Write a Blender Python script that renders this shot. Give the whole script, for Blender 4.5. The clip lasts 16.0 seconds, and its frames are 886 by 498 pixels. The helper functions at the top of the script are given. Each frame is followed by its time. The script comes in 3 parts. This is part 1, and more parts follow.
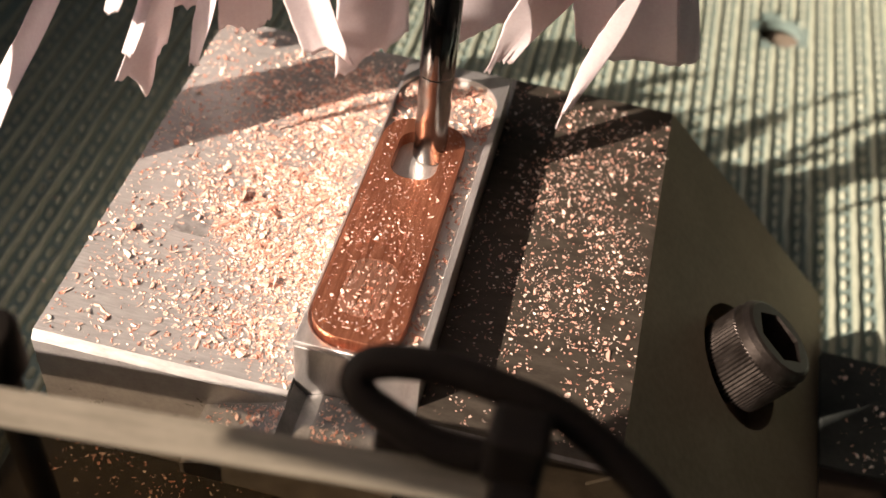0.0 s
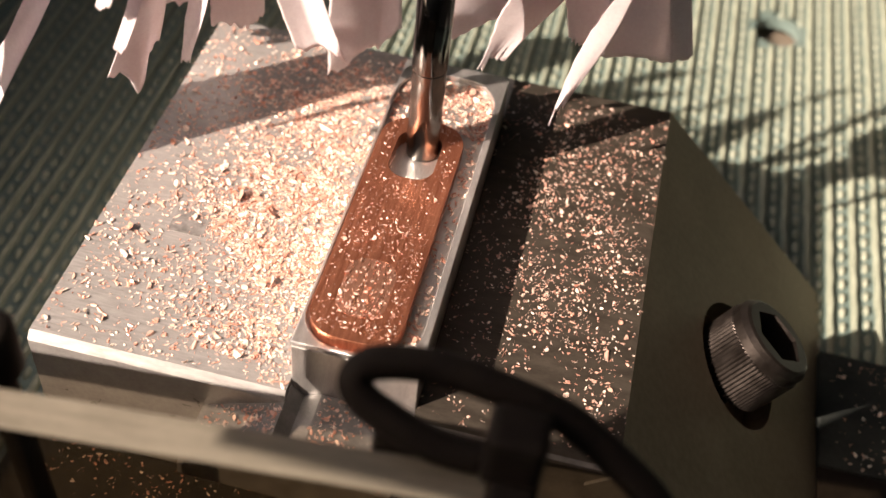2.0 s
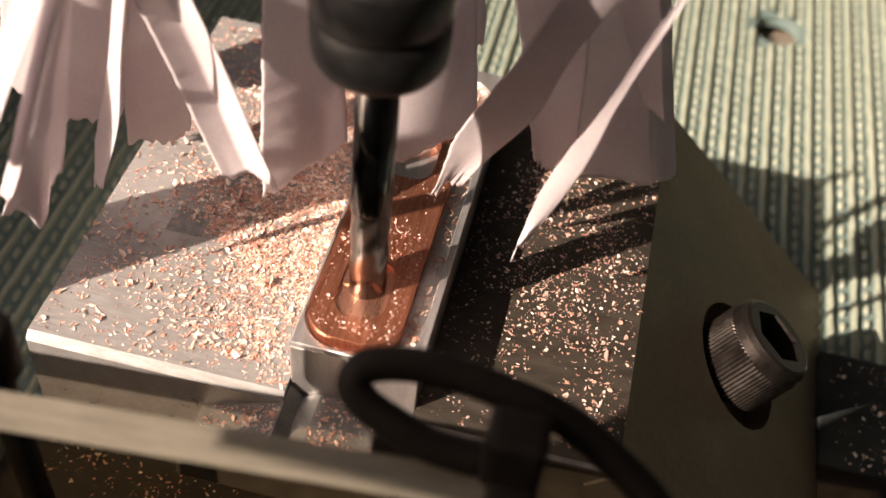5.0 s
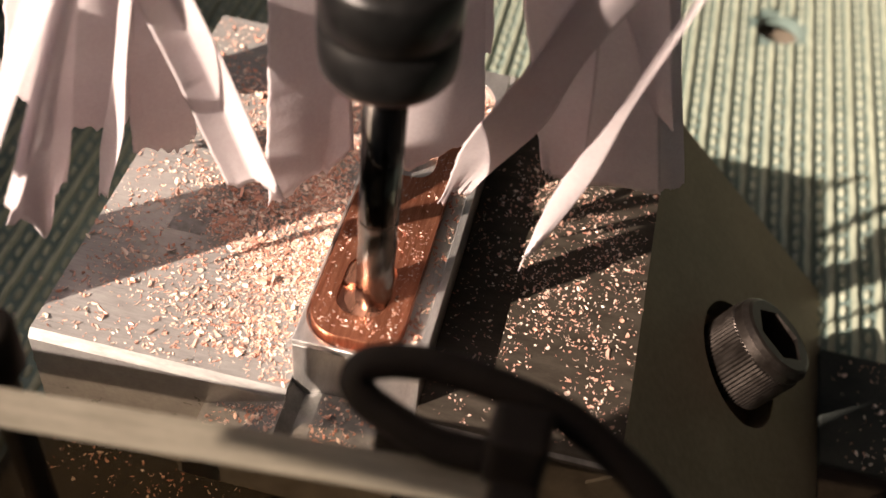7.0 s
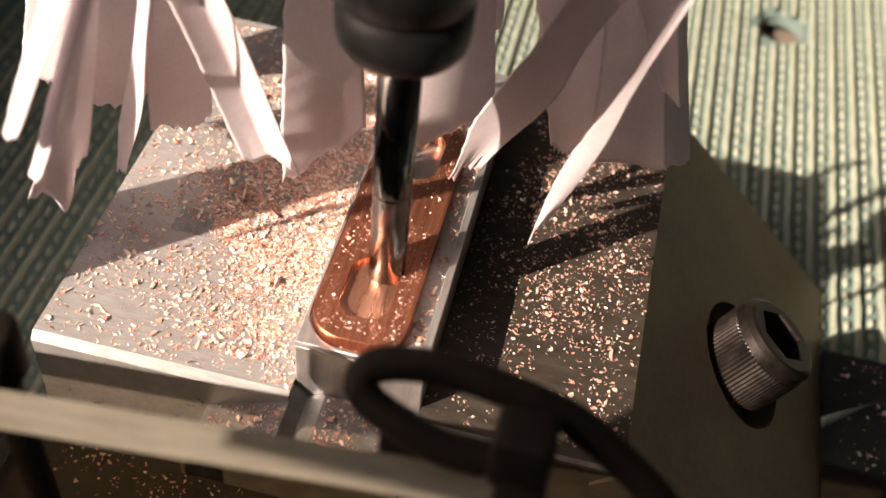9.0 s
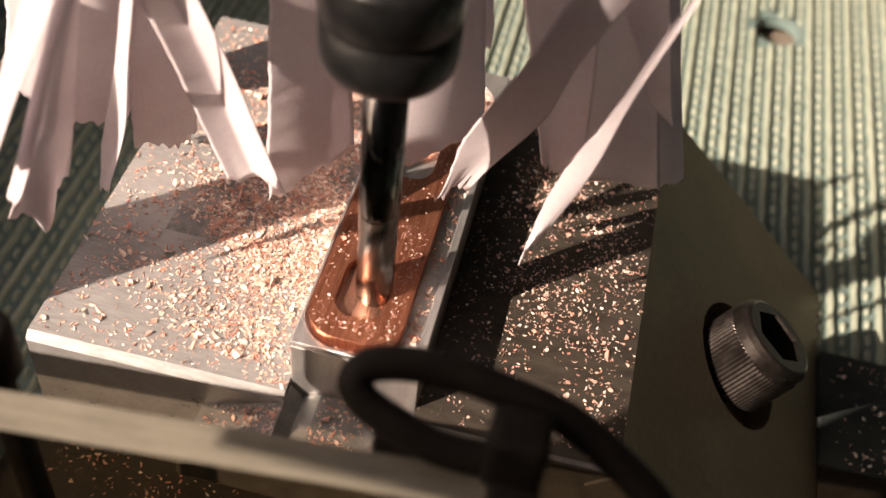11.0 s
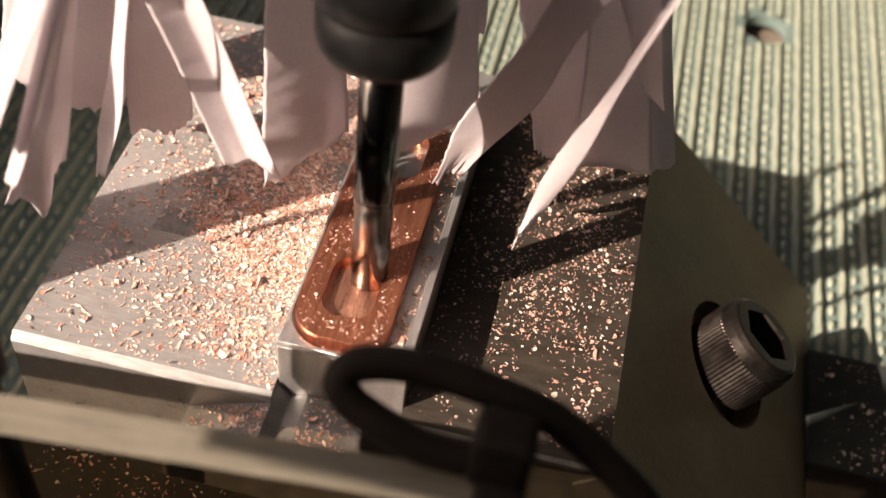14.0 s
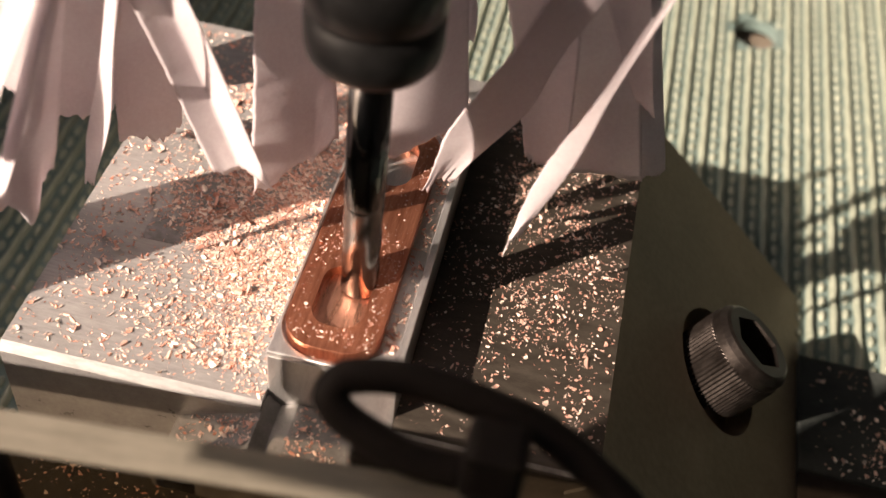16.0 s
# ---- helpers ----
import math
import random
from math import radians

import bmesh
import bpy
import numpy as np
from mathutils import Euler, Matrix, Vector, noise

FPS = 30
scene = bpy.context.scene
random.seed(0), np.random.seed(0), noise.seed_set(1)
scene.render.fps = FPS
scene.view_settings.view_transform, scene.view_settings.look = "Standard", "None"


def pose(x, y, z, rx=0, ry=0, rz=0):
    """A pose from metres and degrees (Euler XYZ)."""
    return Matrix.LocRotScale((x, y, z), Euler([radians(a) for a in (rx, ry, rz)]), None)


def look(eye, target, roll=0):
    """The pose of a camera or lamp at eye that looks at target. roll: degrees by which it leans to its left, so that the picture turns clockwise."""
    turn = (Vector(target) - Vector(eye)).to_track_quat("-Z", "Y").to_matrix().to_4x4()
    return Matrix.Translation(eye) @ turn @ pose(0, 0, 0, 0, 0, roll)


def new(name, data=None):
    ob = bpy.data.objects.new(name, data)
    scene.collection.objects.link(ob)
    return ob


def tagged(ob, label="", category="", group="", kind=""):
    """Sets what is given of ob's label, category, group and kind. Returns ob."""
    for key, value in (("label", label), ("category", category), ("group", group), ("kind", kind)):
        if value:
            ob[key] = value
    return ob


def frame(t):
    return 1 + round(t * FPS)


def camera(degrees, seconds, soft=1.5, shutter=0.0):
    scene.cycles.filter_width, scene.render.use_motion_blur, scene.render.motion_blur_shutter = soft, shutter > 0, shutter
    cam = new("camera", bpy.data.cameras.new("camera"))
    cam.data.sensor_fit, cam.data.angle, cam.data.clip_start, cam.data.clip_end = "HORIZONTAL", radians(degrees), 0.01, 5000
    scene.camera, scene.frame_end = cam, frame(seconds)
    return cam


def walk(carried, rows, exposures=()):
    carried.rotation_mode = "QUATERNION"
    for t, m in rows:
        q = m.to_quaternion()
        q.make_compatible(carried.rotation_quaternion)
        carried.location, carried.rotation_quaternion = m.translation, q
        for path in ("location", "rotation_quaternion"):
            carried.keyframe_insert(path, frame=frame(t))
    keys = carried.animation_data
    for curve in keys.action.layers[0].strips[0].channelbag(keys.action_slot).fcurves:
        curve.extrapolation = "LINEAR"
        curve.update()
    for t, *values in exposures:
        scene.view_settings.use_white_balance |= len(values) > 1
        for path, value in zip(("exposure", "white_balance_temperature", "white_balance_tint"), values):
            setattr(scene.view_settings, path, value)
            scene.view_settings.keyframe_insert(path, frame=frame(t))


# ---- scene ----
cam = camera(42.81, 16.0, soft=1.5, shutter=0.5)
cam.data.dof.use_dof, cam.data.dof.focus_distance, cam.data.dof.aperture_fstop = True, 0.186, 16.0
walk(cam, [
    (0.0, pose(0.02534, -0.10017, 0.18693, 42.312, -4.645, 13.213)),
    (0.5, pose(0.02514, -0.10028, 0.18671, 42.289, -4.451, 13.301)),
    (1.0, pose(0.02480, -0.09983, 0.18686, 42.243, -4.449, 13.107)),
    (1.5, pose(0.02490, -0.09902, 0.18686, 42.268, -4.612, 12.906)),
    (2.0, pose(0.02503, -0.09982, 0.18658, 42.281, -4.750, 13.061)),
    (2.5, pose(0.02472, -0.10030, 0.18646, 42.181, -4.774, 13.246)),
    (3.0, pose(0.02435, -0.10020, 0.18613, 42.093, -4.761, 13.354)),
    (3.5, pose(0.02496, -0.09993, 0.18593, 42.204, -4.664, 13.249)),
    (4.0, pose(0.02520, -0.09949, 0.18619, 42.192, -4.744, 13.158)),
    (6.5, pose(0.02454, -0.09915, 0.18665, 42.092, -4.732, 12.953)),
    (7.0, pose(0.02482, -0.09958, 0.18654, 42.129, -4.753, 13.069)),
    (7.5, pose(0.02534, -0.10020, 0.18602, 42.237, -4.657, 13.242)),
    (8.0, pose(0.02521, -0.10002, 0.18609, 42.225, -4.753, 13.264)),
    (8.5, pose(0.02441, -0.10025, 0.18656, 42.144, -4.717, 13.206)),
    (9.0, pose(0.02423, -0.09928, 0.18656, 42.088, -4.719, 13.028)),
    (11.5, pose(0.02477, -0.09931, 0.18608, 42.201, -4.848, 13.049)),
    (12.0, pose(0.02467, -0.09983, 0.18582, 42.196, -4.905, 13.057)),
    (12.5, pose(0.02463, -0.09931, 0.18610, 42.103, -4.996, 13.007)),
    (13.0, pose(0.02497, -0.09936, 0.18619, 42.090, -5.018, 12.920)),
    (13.5, pose(0.02497, -0.09879, 0.18610, 42.102, -5.017, 12.724)),
    (14.0, pose(0.02519, -0.09878, 0.18595, 42.172, -5.082, 12.632)),
    (14.5, pose(0.02514, -0.09862, 0.18622, 42.176, -5.101, 12.585)),
    (15.0, pose(0.02530, -0.09833, 0.18625, 42.247, -5.069, 12.467)),
    (15.5, pose(0.02483, -0.09721, 0.18588, 42.303, -5.224, 12.152)),
    (16.0, pose(0.02498, -0.09761, 0.18624, 42.293, -5.337, 12.235)),
], exposures=[(0.0, 1.25, 6750, 13), (1.5, 1.29, 6750, 13), (3.5, 1.19, 6750, 13), (7.5, 1.25, 6750, 13), (8.5, 1.33, 6750, 13), (9.2, 1.29, 6750, 13), (11.5, 1.16, 6750, 13), (12.5, 0.97, 6750, 13),
    (13.2, 0.99, 6750, 13), (14.2, 1.19, 6750, 13), (16.0, 1.19, 6750, 13)])

# ---- light ----
SUN_WAY = Vector((1.06, 0.91, -1.0)).normalized()
world = bpy.data.worlds.new("sky")
scene.world = world
world.use_nodes = True
wn = world.node_tree
sky = wn.nodes.new("ShaderNodeTexSky")
sky.sky_type, sky.sun_disc = "NISHITA", False
sky.air_density, sky.dust_density, sky.ozone_density = 0.7, 4.0, 0.4
sky.sun_elevation = math.asin(-SUN_WAY.z)
sky.sun_rotation = math.atan2(-SUN_WAY.x, -SUN_WAY.y)
haze = wn.nodes.new("ShaderNodeMix")
haze.data_type, haze.blend_type = "RGBA", "MULTIPLY"
haze.inputs[0].default_value = 1.0
haze.inputs[7].default_value = (1.0, 0.89, 0.80, 1)
wn.links.new(sky.outputs[0], haze.inputs[6])
wn.links.new(haze.outputs[2], wn.nodes["Background"].inputs[0])
wn.nodes["Background"].inputs[1].default_value = 0.084
sun = new("sun", bpy.data.lights.new("sun", "SUN"))
sun.data.energy, sun.data.angle, sun.data.color = 5.0, radians(0.6), (1.0, 0.83, 0.70)
sun.matrix_world = look(-SUN_WAY, (0, 0, 0))

# ---- materials ----
def ramp(nt, fac, stops):
    r = nt.nodes.new("ShaderNodeValToRGB")
    while len(r.color_ramp.elements) < len(stops):
        r.color_ramp.elements.new(0.5)
    for e, (p, c) in zip(r.color_ramp.elements, stops):
        e.position, e.color = p, (*c, 1)
    nt.links.new(fac, r.inputs[0])
    return r.outputs[0]


def surface(name, dark, light, rough=(0.4, 0.6), metal=0.0, scale=120.0, stretch=(1, 1, 1), fine=900.0, bump=0.15, dist=0.0002,
            random_by="", transmit=0.0, spec=0.5):
    """A two-scale procedural surface in metres: broad stains from dark to light, fine grain in the relief and the gloss."""
    m = bpy.data.materials.new(name)
    m.use_nodes = True
    nt = m.node_tree
    b = nt.nodes["Principled BSDF"]
    co = nt.nodes.new("ShaderNodeTexCoord")
    mp = nt.nodes.new("ShaderNodeMapping")
    mp.inputs["Scale"].default_value = stretch
    nt.links.new(co.outputs["Object"], mp.inputs[0])
    big, small = nt.nodes.new("ShaderNodeTexNoise"), nt.nodes.new("ShaderNodeTexNoise")
    for tex, s, d in ((big, scale, 6.0), (small, fine, 3.0)):
        tex.inputs["Scale"].default_value, tex.inputs["Detail"].default_value = s, d
        nt.links.new(mp.outputs[0], tex.inputs["Vector"])
    mix = nt.nodes.new("ShaderNodeMath")
    mix.operation = "MULTIPLY_ADD"
    mix.inputs[1].default_value = 0.35
    nt.links.new(small.outputs[0], mix.inputs[0])
    sc = nt.nodes.new("ShaderNodeMath")
    sc.operation = "MULTIPLY"
    sc.inputs[1].default_value = 0.65
    nt.links.new(big.outputs[0], sc.inputs[0])
    nt.links.new(sc.outputs[0], mix.inputs[2])
    fac = mix.outputs[0]
    if random_by:
        src = nt.nodes.new("ShaderNodeObjectInfo" if random_by == "object" else "ShaderNodeNewGeometry")
        out = src.outputs["Random" if random_by == "object" else "Random Per Island"]
        mid = tuple(0.6 * a + 0.4 * c for a, c in zip(dark, light))
        col = ramp(nt, out, [(0.0, dark), (0.6, mid), (1.0, light)])
    else:
        col = ramp(nt, fac, [(0.36, dark), (0.64, light)])
    nt.links.new(col, b.inputs["Base Color"])
    mr = nt.nodes.new("ShaderNodeMapRange")
    mr.inputs["To Min"].default_value, mr.inputs["To Max"].default_value = rough
    mr.inputs["From Min"].default_value, mr.inputs["From Max"].default_value = 0.3, 0.7
    nt.links.new(fac, mr.inputs[0])
    nt.links.new(mr.outputs[0], b.inputs["Roughness"])
    b.inputs["Metallic"].default_value = metal
    b.inputs["Specular IOR Level"].default_value = spec
    if bump:
        bp = nt.nodes.new("ShaderNodeBump")
        bp.inputs["Strength"].default_value, bp.inputs["Distance"].default_value = bump, dist
        nt.links.new(small.outputs[0], bp.inputs["Height"])
        nt.links.new(bp.outputs[0], b.inputs["Normal"])
    if transmit:
        tr = nt.nodes.new("ShaderNodeBsdfTranslucent")
        nt.links.new(col, tr.inputs[0])
        ms = nt.nodes.new("ShaderNodeMixShader")
        ms.inputs[0].default_value = transmit
        nt.links.new(b.outputs[0], ms.inputs[1])
        nt.links.new(tr.outputs[0], ms.inputs[2])
        nt.links.new(ms.outputs[0], nt.nodes["Material Output"].inputs[0])
    return m


STEEL = surface("ground_steel", (0.27, 0.262, 0.254), (0.37, 0.362, 0.35), (0.26, 0.4), 0.35, 260, (1, 7, 1), 1400, 0.06)
BLOCKM = surface("milled_aluminium", (0.52, 0.51, 0.50), (0.72, 0.71, 0.69), (0.28, 0.45), 0.85, 80, (6, 1, 1), 900, 0.10)
DARKSTEEL = surface("dark_steel", (0.044, 0.036, 0.024), (0.074, 0.062, 0.042), (0.5, 0.7), 0.2, 70, (1, 1, 1), 800, 0.12, spec=0.25)
WORN = surface("worn_brown_steel", (0.23, 0.19, 0.12), (0.35, 0.295, 0.20), (0.5, 0.7), 0.25, 45, (1, 1, 1), 700, 0.12)
BOLTM = surface("black_oxide_steel", (0.026, 0.021, 0.018), (0.050, 0.042, 0.037), (0.3, 0.5), 0.8, 300, (1, 1, 1), 1500, 0.1)
SLABM = surface("shade_dark_slab", (0.026, 0.031, 0.029), (0.046, 0.052, 0.049), (0.75, 0.9), 0.0, 120, spec=0.1)
JAW = surface("dim_side_steel", (0.045, 0.038, 0.03), (0.085, 0.073, 0.058), (0.35, 0.55), 0.5, 160, (1, 4, 1), 1200, 0.06)
CASTM = surface("grey_machined_steel", (0.17, 0.165, 0.158), (0.27, 0.262, 0.25), (0.45, 0.62), 0.35, 300, (1, 1, 1), 1600, 0.35)
# near black: holds the shade below the bed and under the tongue
LEDGEM = surface("shade_black_steel", (0.03, 0.026, 0.02), (0.062, 0.054, 0.042), (0.45, 0.65), 0.1, 60, (1, 1, 1), 900, 0.1, spec=0.25)
MARKM = surface("worn_mark", (0.16, 0.155, 0.15), (0.34, 0.33, 0.32), (0.45, 0.65), 0.5, 500, (1, 1, 1), 1500, 0.1)
RECESS = surface("rusty_recess", (0.17, 0.105, 0.06), (0.27, 0.17, 0.105), (0.6, 0.8), 0.1, 200)
COPPER = surface("brushed_copper", (0.37, 0.130, 0.072), (0.62, 0.265, 0.16), (0.30, 0.45), 0.9, 140, (9, 0.6, 1), 1100, 0.12)
FRESH = surface("fresh_cut_copper", (0.58, 0.28, 0.18), (0.80, 0.43, 0.31), (0.22, 0.36), 0.9, 140, (9, 0.6, 1), 1800, 0.10)
CHIP = surface("copper_chip", (0.59, 0.27, 0.19), (0.98, 0.87, 0.76), (0.25, 0.5), 0.2, 400, random_by="island", bump=0.0)
CHIP_ONE = surface("copper_curl", (0.59, 0.27, 0.19), (0.98, 0.87, 0.76), (0.25, 0.5), 0.2, 400, random_by="object", bump=0.0)
PAPER = surface("torn_paper", (0.76, 0.69, 0.715), (0.86, 0.81, 0.825), (0.75, 0.9), 0.0, 90, (1, 1, 1), 1600, 0.25, 0.0001, transmit=0.38)
CARBIDE = surface("carbide", (0.15, 0.145, 0.14), (0.22, 0.21, 0.20), (0.17, 0.26), 1.0, 200, (1, 1, 0.2), 1500, 0.02)
SHANKM = surface("dark_polished_shank", (0.12, 0.115, 0.11), (0.17, 0.16, 0.155), (0.10, 0.16), 1.0, 200, (1, 1, 0.2), 1500, 0.01)
NUTM = surface("black_nut", (0.004, 0.004, 0.004), (0.009, 0.009, 0.009), (0.28, 0.4), 0.0, 300, (1, 1, 1), 1500, 0.05, spec=0.3)
BRASS = surface("brass", (0.45, 0.33, 0.16), (0.6, 0.46, 0.25), (0.3, 0.45), 0.9, 200)
# the ribs' sunlit tone is put into this paler copy of the mat's green
RIBM = surface("sunlit_green_rubber", (0.22, 0.25, 0.193), (0.315, 0.343, 0.268), (0.35, 0.5), 0.0, 160, (1, 1, 1), 900, 0.2, spec=0.6)
MAT_G = surface("green_rubber", (0.105, 0.155, 0.142), (0.16, 0.215, 0.198), (0.42, 0.6), 0.0, 90, (1, 1, 1), 900, 0.2, spec=0.6)
UNDER = surface("tan_board", (0.12, 0.10, 0.075), (0.19, 0.16, 0.125), (0.6, 0.8), 0.0, 150)
CABLE = surface("black_rubber", (0.012, 0.0098, 0.008), (0.020, 0.0165, 0.0135), (0.55, 0.75), 0.0, 200, spec=0.12)
EDGE = surface("frosted_edge", (0.18, 0.163, 0.125), (0.265, 0.242, 0.19), (0.4, 0.6), 0.0, 120, (1, 8, 8), 900, 0.1, transmit=0.3)
WALLM = surface("grey_shade_panel", (0.07, 0.068, 0.064), (0.11, 0.107, 0.10), (0.5, 0.7), 0.0, 8)


def clear_material():
    """Thin smoky acrylic: each face lets about two thirds of the light through and adds a weak gloss."""
    m = bpy.data.materials.new("acrylic")
    m.use_nodes = True
    nt = m.node_tree
    nt.nodes.remove(nt.nodes["Principled BSDF"])
    tr, gl = nt.nodes.new("ShaderNodeBsdfTransparent"), nt.nodes.new("ShaderNodeBsdfGlossy")
    n = nt.nodes.new("ShaderNodeTexNoise")
    n.inputs["Scale"].default_value, n.inputs["Detail"].default_value = 60, 8
    nt.links.new(ramp(nt, n.outputs[0], [(0.3, (0.56, 0.52, 0.45)), (0.7, (0.66, 0.62, 0.55))]), tr.inputs[0])
    mx = nt.nodes.new("ShaderNodeMixShader")
    mx.inputs[0].default_value = 0.04
    gl.inputs["Roughness"].default_value = 0.12
    nt.links.new(tr.outputs[0], mx.inputs[1])
    nt.links.new(gl.outputs[0], mx.inputs[2])
    nt.links.new(mx.outputs[0], nt.nodes["Material Output"].inputs[0])
    return m


ACRYLIC = clear_material()

# ---- mesh helpers: millimetres, copper top at z 0, table 53 below ----
BASE = 53.0


def mm(x, y, z):
    return Vector((x, y, z + BASE)) * 0.001


def at_mm(x, y, z):
    return Matrix.Translation(mm(x, y, z))


def part(name, mesh, material, parent=None, label="", m=None, smooth=False):
    """Links a bmesh (in millimetres) or a mesh as one object, under its thing where given."""
    if isinstance(mesh, bmesh.types.BMesh):
        data = bpy.data.meshes.new(name)
        bmesh.ops.scale(mesh, vec=(0.001,) * 3, verts=mesh.verts)
        mesh.to_mesh(data)
        mesh.free()
        mesh = data
    if not mesh.materials:
        mesh.materials.append(material)
    if smooth:
        mesh.polygons.foreach_set("use_smooth", [True] * len(mesh.polygons))
    ob = new(name, mesh)
    ob.parent = parent
    if m is not None:
        ob.matrix_basis = m
    return tagged(ob, label)


def thing(name, label, category, group="", kind="", m=None):
    ob = tagged(new(name), label, category, group, kind)
    ob.empty_display_size = 0.005
    if m is not None:
        ob.matrix_basis = m
    return ob


def box(x0, x1, y0, y1, z0, z1, bevel=0.0, seg=2):
    bm = bmesh.new()
    bmesh.ops.create_cube(bm, size=1)
    bmesh.ops.scale(bm, vec=(x1 - x0, y1 - y0, z1 - z0), verts=bm.verts)
    bmesh.ops.translate(bm, vec=((x0 + x1) / 2, (y0 + y1) / 2, (z0 + z1) / 2), verts=bm.verts)
    if bevel:
        bmesh.ops.bevel(bm, geom=bm.edges[:], offset=bevel, segments=seg, affect="EDGES", profile=0.5)
    return bm


def lathe(profile, steps=64):
    """Turns (radius, height) pairs about the z axis."""
    bm = bmesh.new()
    rings = []
    for r, z in profile:
        rings.append([bm.verts.new((r * math.cos(a), r * math.sin(a), z)) for a in (2 * math.pi * i / steps for i in range(steps))] if r > 0
                     else [bm.verts.new((0, 0, z))])
    for a, b in zip(rings, rings[1:]):
        for i in range(steps):
            j = (i + 1) % steps
            if len(a) == 1:
                bm.faces.new((a[0], b[j], b[i]))
            elif len(b) == 1:
                bm.faces.new((a[i], a[j], b[0]))
            else:
                bm.faces.new((a[i], a[j], b[j], b[i]))
    bmesh.ops.recalc_face_normals(bm, faces=bm.faces)
    return bm


def rounded(x0, x1, y0, y1, r, steps=8):
    """The outline of a rectangle with rounded corners."""
    out = []
    for cx, cy, a0 in ((x1 - r, y1 - r, 0), (x0 + r, y1 - r, 90), (x0 + r, y0 + r, 180), (x1 - r, y0 + r, 270)):
        for i in range(steps + 1):
            a = radians(a0 + 90 * i / steps)
            out.append((cx + r * math.cos(a), cy + r * math.sin(a)))
    return out


def circle(cx, cy, r, steps=48):
    return [(cx + r * math.cos(2 * math.pi * i / steps), cy + r * math.sin(2 * math.pi * i / steps)) for i in range(steps)]


def sheet(outlines, z0, z1, bevel=0.0):
    """A slab with holes: the first outline is its rim, the others go through it. Returns a mesh in metres."""
    cu = bpy.data.curves.new("outline", "CURVE")
    cu.dimensions, cu.fill_mode = "2D", "BOTH"
    cu.extrude, cu.bevel_depth, cu.bevel_resolution = (z1 - z0) / 2 - bevel, bevel, 2
    cu.offset = -bevel
    for o in outlines:
        sp = cu.splines.new("POLY")
        sp.points.add(len(o) - 1)
        for p, (x, y) in zip(sp.points, o):
            p.co = (x, y, 0, 1)
        sp.use_cyclic_u = True
    ob = new("outline", cu)
    me = bpy.data.meshes.new_from_object(ob.evaluated_get(bpy.context.evaluated_depsgraph_get()))
    bpy.data.objects.remove(ob)
    bpy.data.curves.remove(cu)
    me.transform(Matrix.Scale(0.001, 4) @ Matrix.Translation((0, 0, (z0 + z1) / 2)))
    me.materials.clear()
    return me


def extrude_poly(pts, y0, y1):
    """A prism along y from (x, z) corners."""
    bm = bmesh.new()
    a = [bm.verts.new((x, y0, z)) for x, z in pts]
    b = [bm.verts.new((x, y1, z)) for x, z in pts]
    bm.faces.new(a)
    bm.faces.new(b[::-1])
    for i in range(len(pts)):
        j = (i + 1) % len(pts)
        bm.faces.new((a[i], b[i], b[j], a[j]))
    bmesh.ops.recalc_face_normals(bm, faces=bm.faces)
    return bm


def tube(points, r, steps=12):
    """A round tube through points, smoothed."""
    P = [Vector(p) for p in points]
    fine = []
    for i in range(len(P) - 1):
        p0, p1, p2, p3 = P[max(i - 1, 0)], P[i], P[i + 1], P[min(i + 2, len(P) - 1)]
        for k in range(6):
            t = k / 6
            fine.append(0.5 * ((2 * p1) + (p2 - p0) * t + (2 * p0 - 5 * p1 + 4 * p2 - p3) * t * t + (3 * p1 - p0 - 3 * p2 + p3) * t ** 3))
    fine.append(P[-1])
    bm = bmesh.new()
    rings = []
    for i, p in enumerate(fine):
        d = (fine[min(i + 1, len(fine) - 1)] - fine[max(i - 1, 0)]).normalized()
        u = d.cross(Vector((0, 0, 1))).normalized()
        v = d.cross(u)
        rings.append([bm.verts.new(p + (u * math.cos(a) + v * math.sin(a)) * r) for a in (2 * math.pi * k / steps for k in range(steps))])
    for a, b in zip(rings, rings[1:]):
        for k in range(steps):
            bm.faces.new((a[k], a[(k + 1) % steps], b[(k + 1) % steps], b[k]))
    bm.faces.new(rings[0])
    bm.faces.new(rings[-1][::-1])
    bmesh.ops.recalc_face_normals(bm, faces=bm.faces)
    return bm


# ---- the setting ----
PITCH, HOLE = 5.33, (73.6, 178.5)


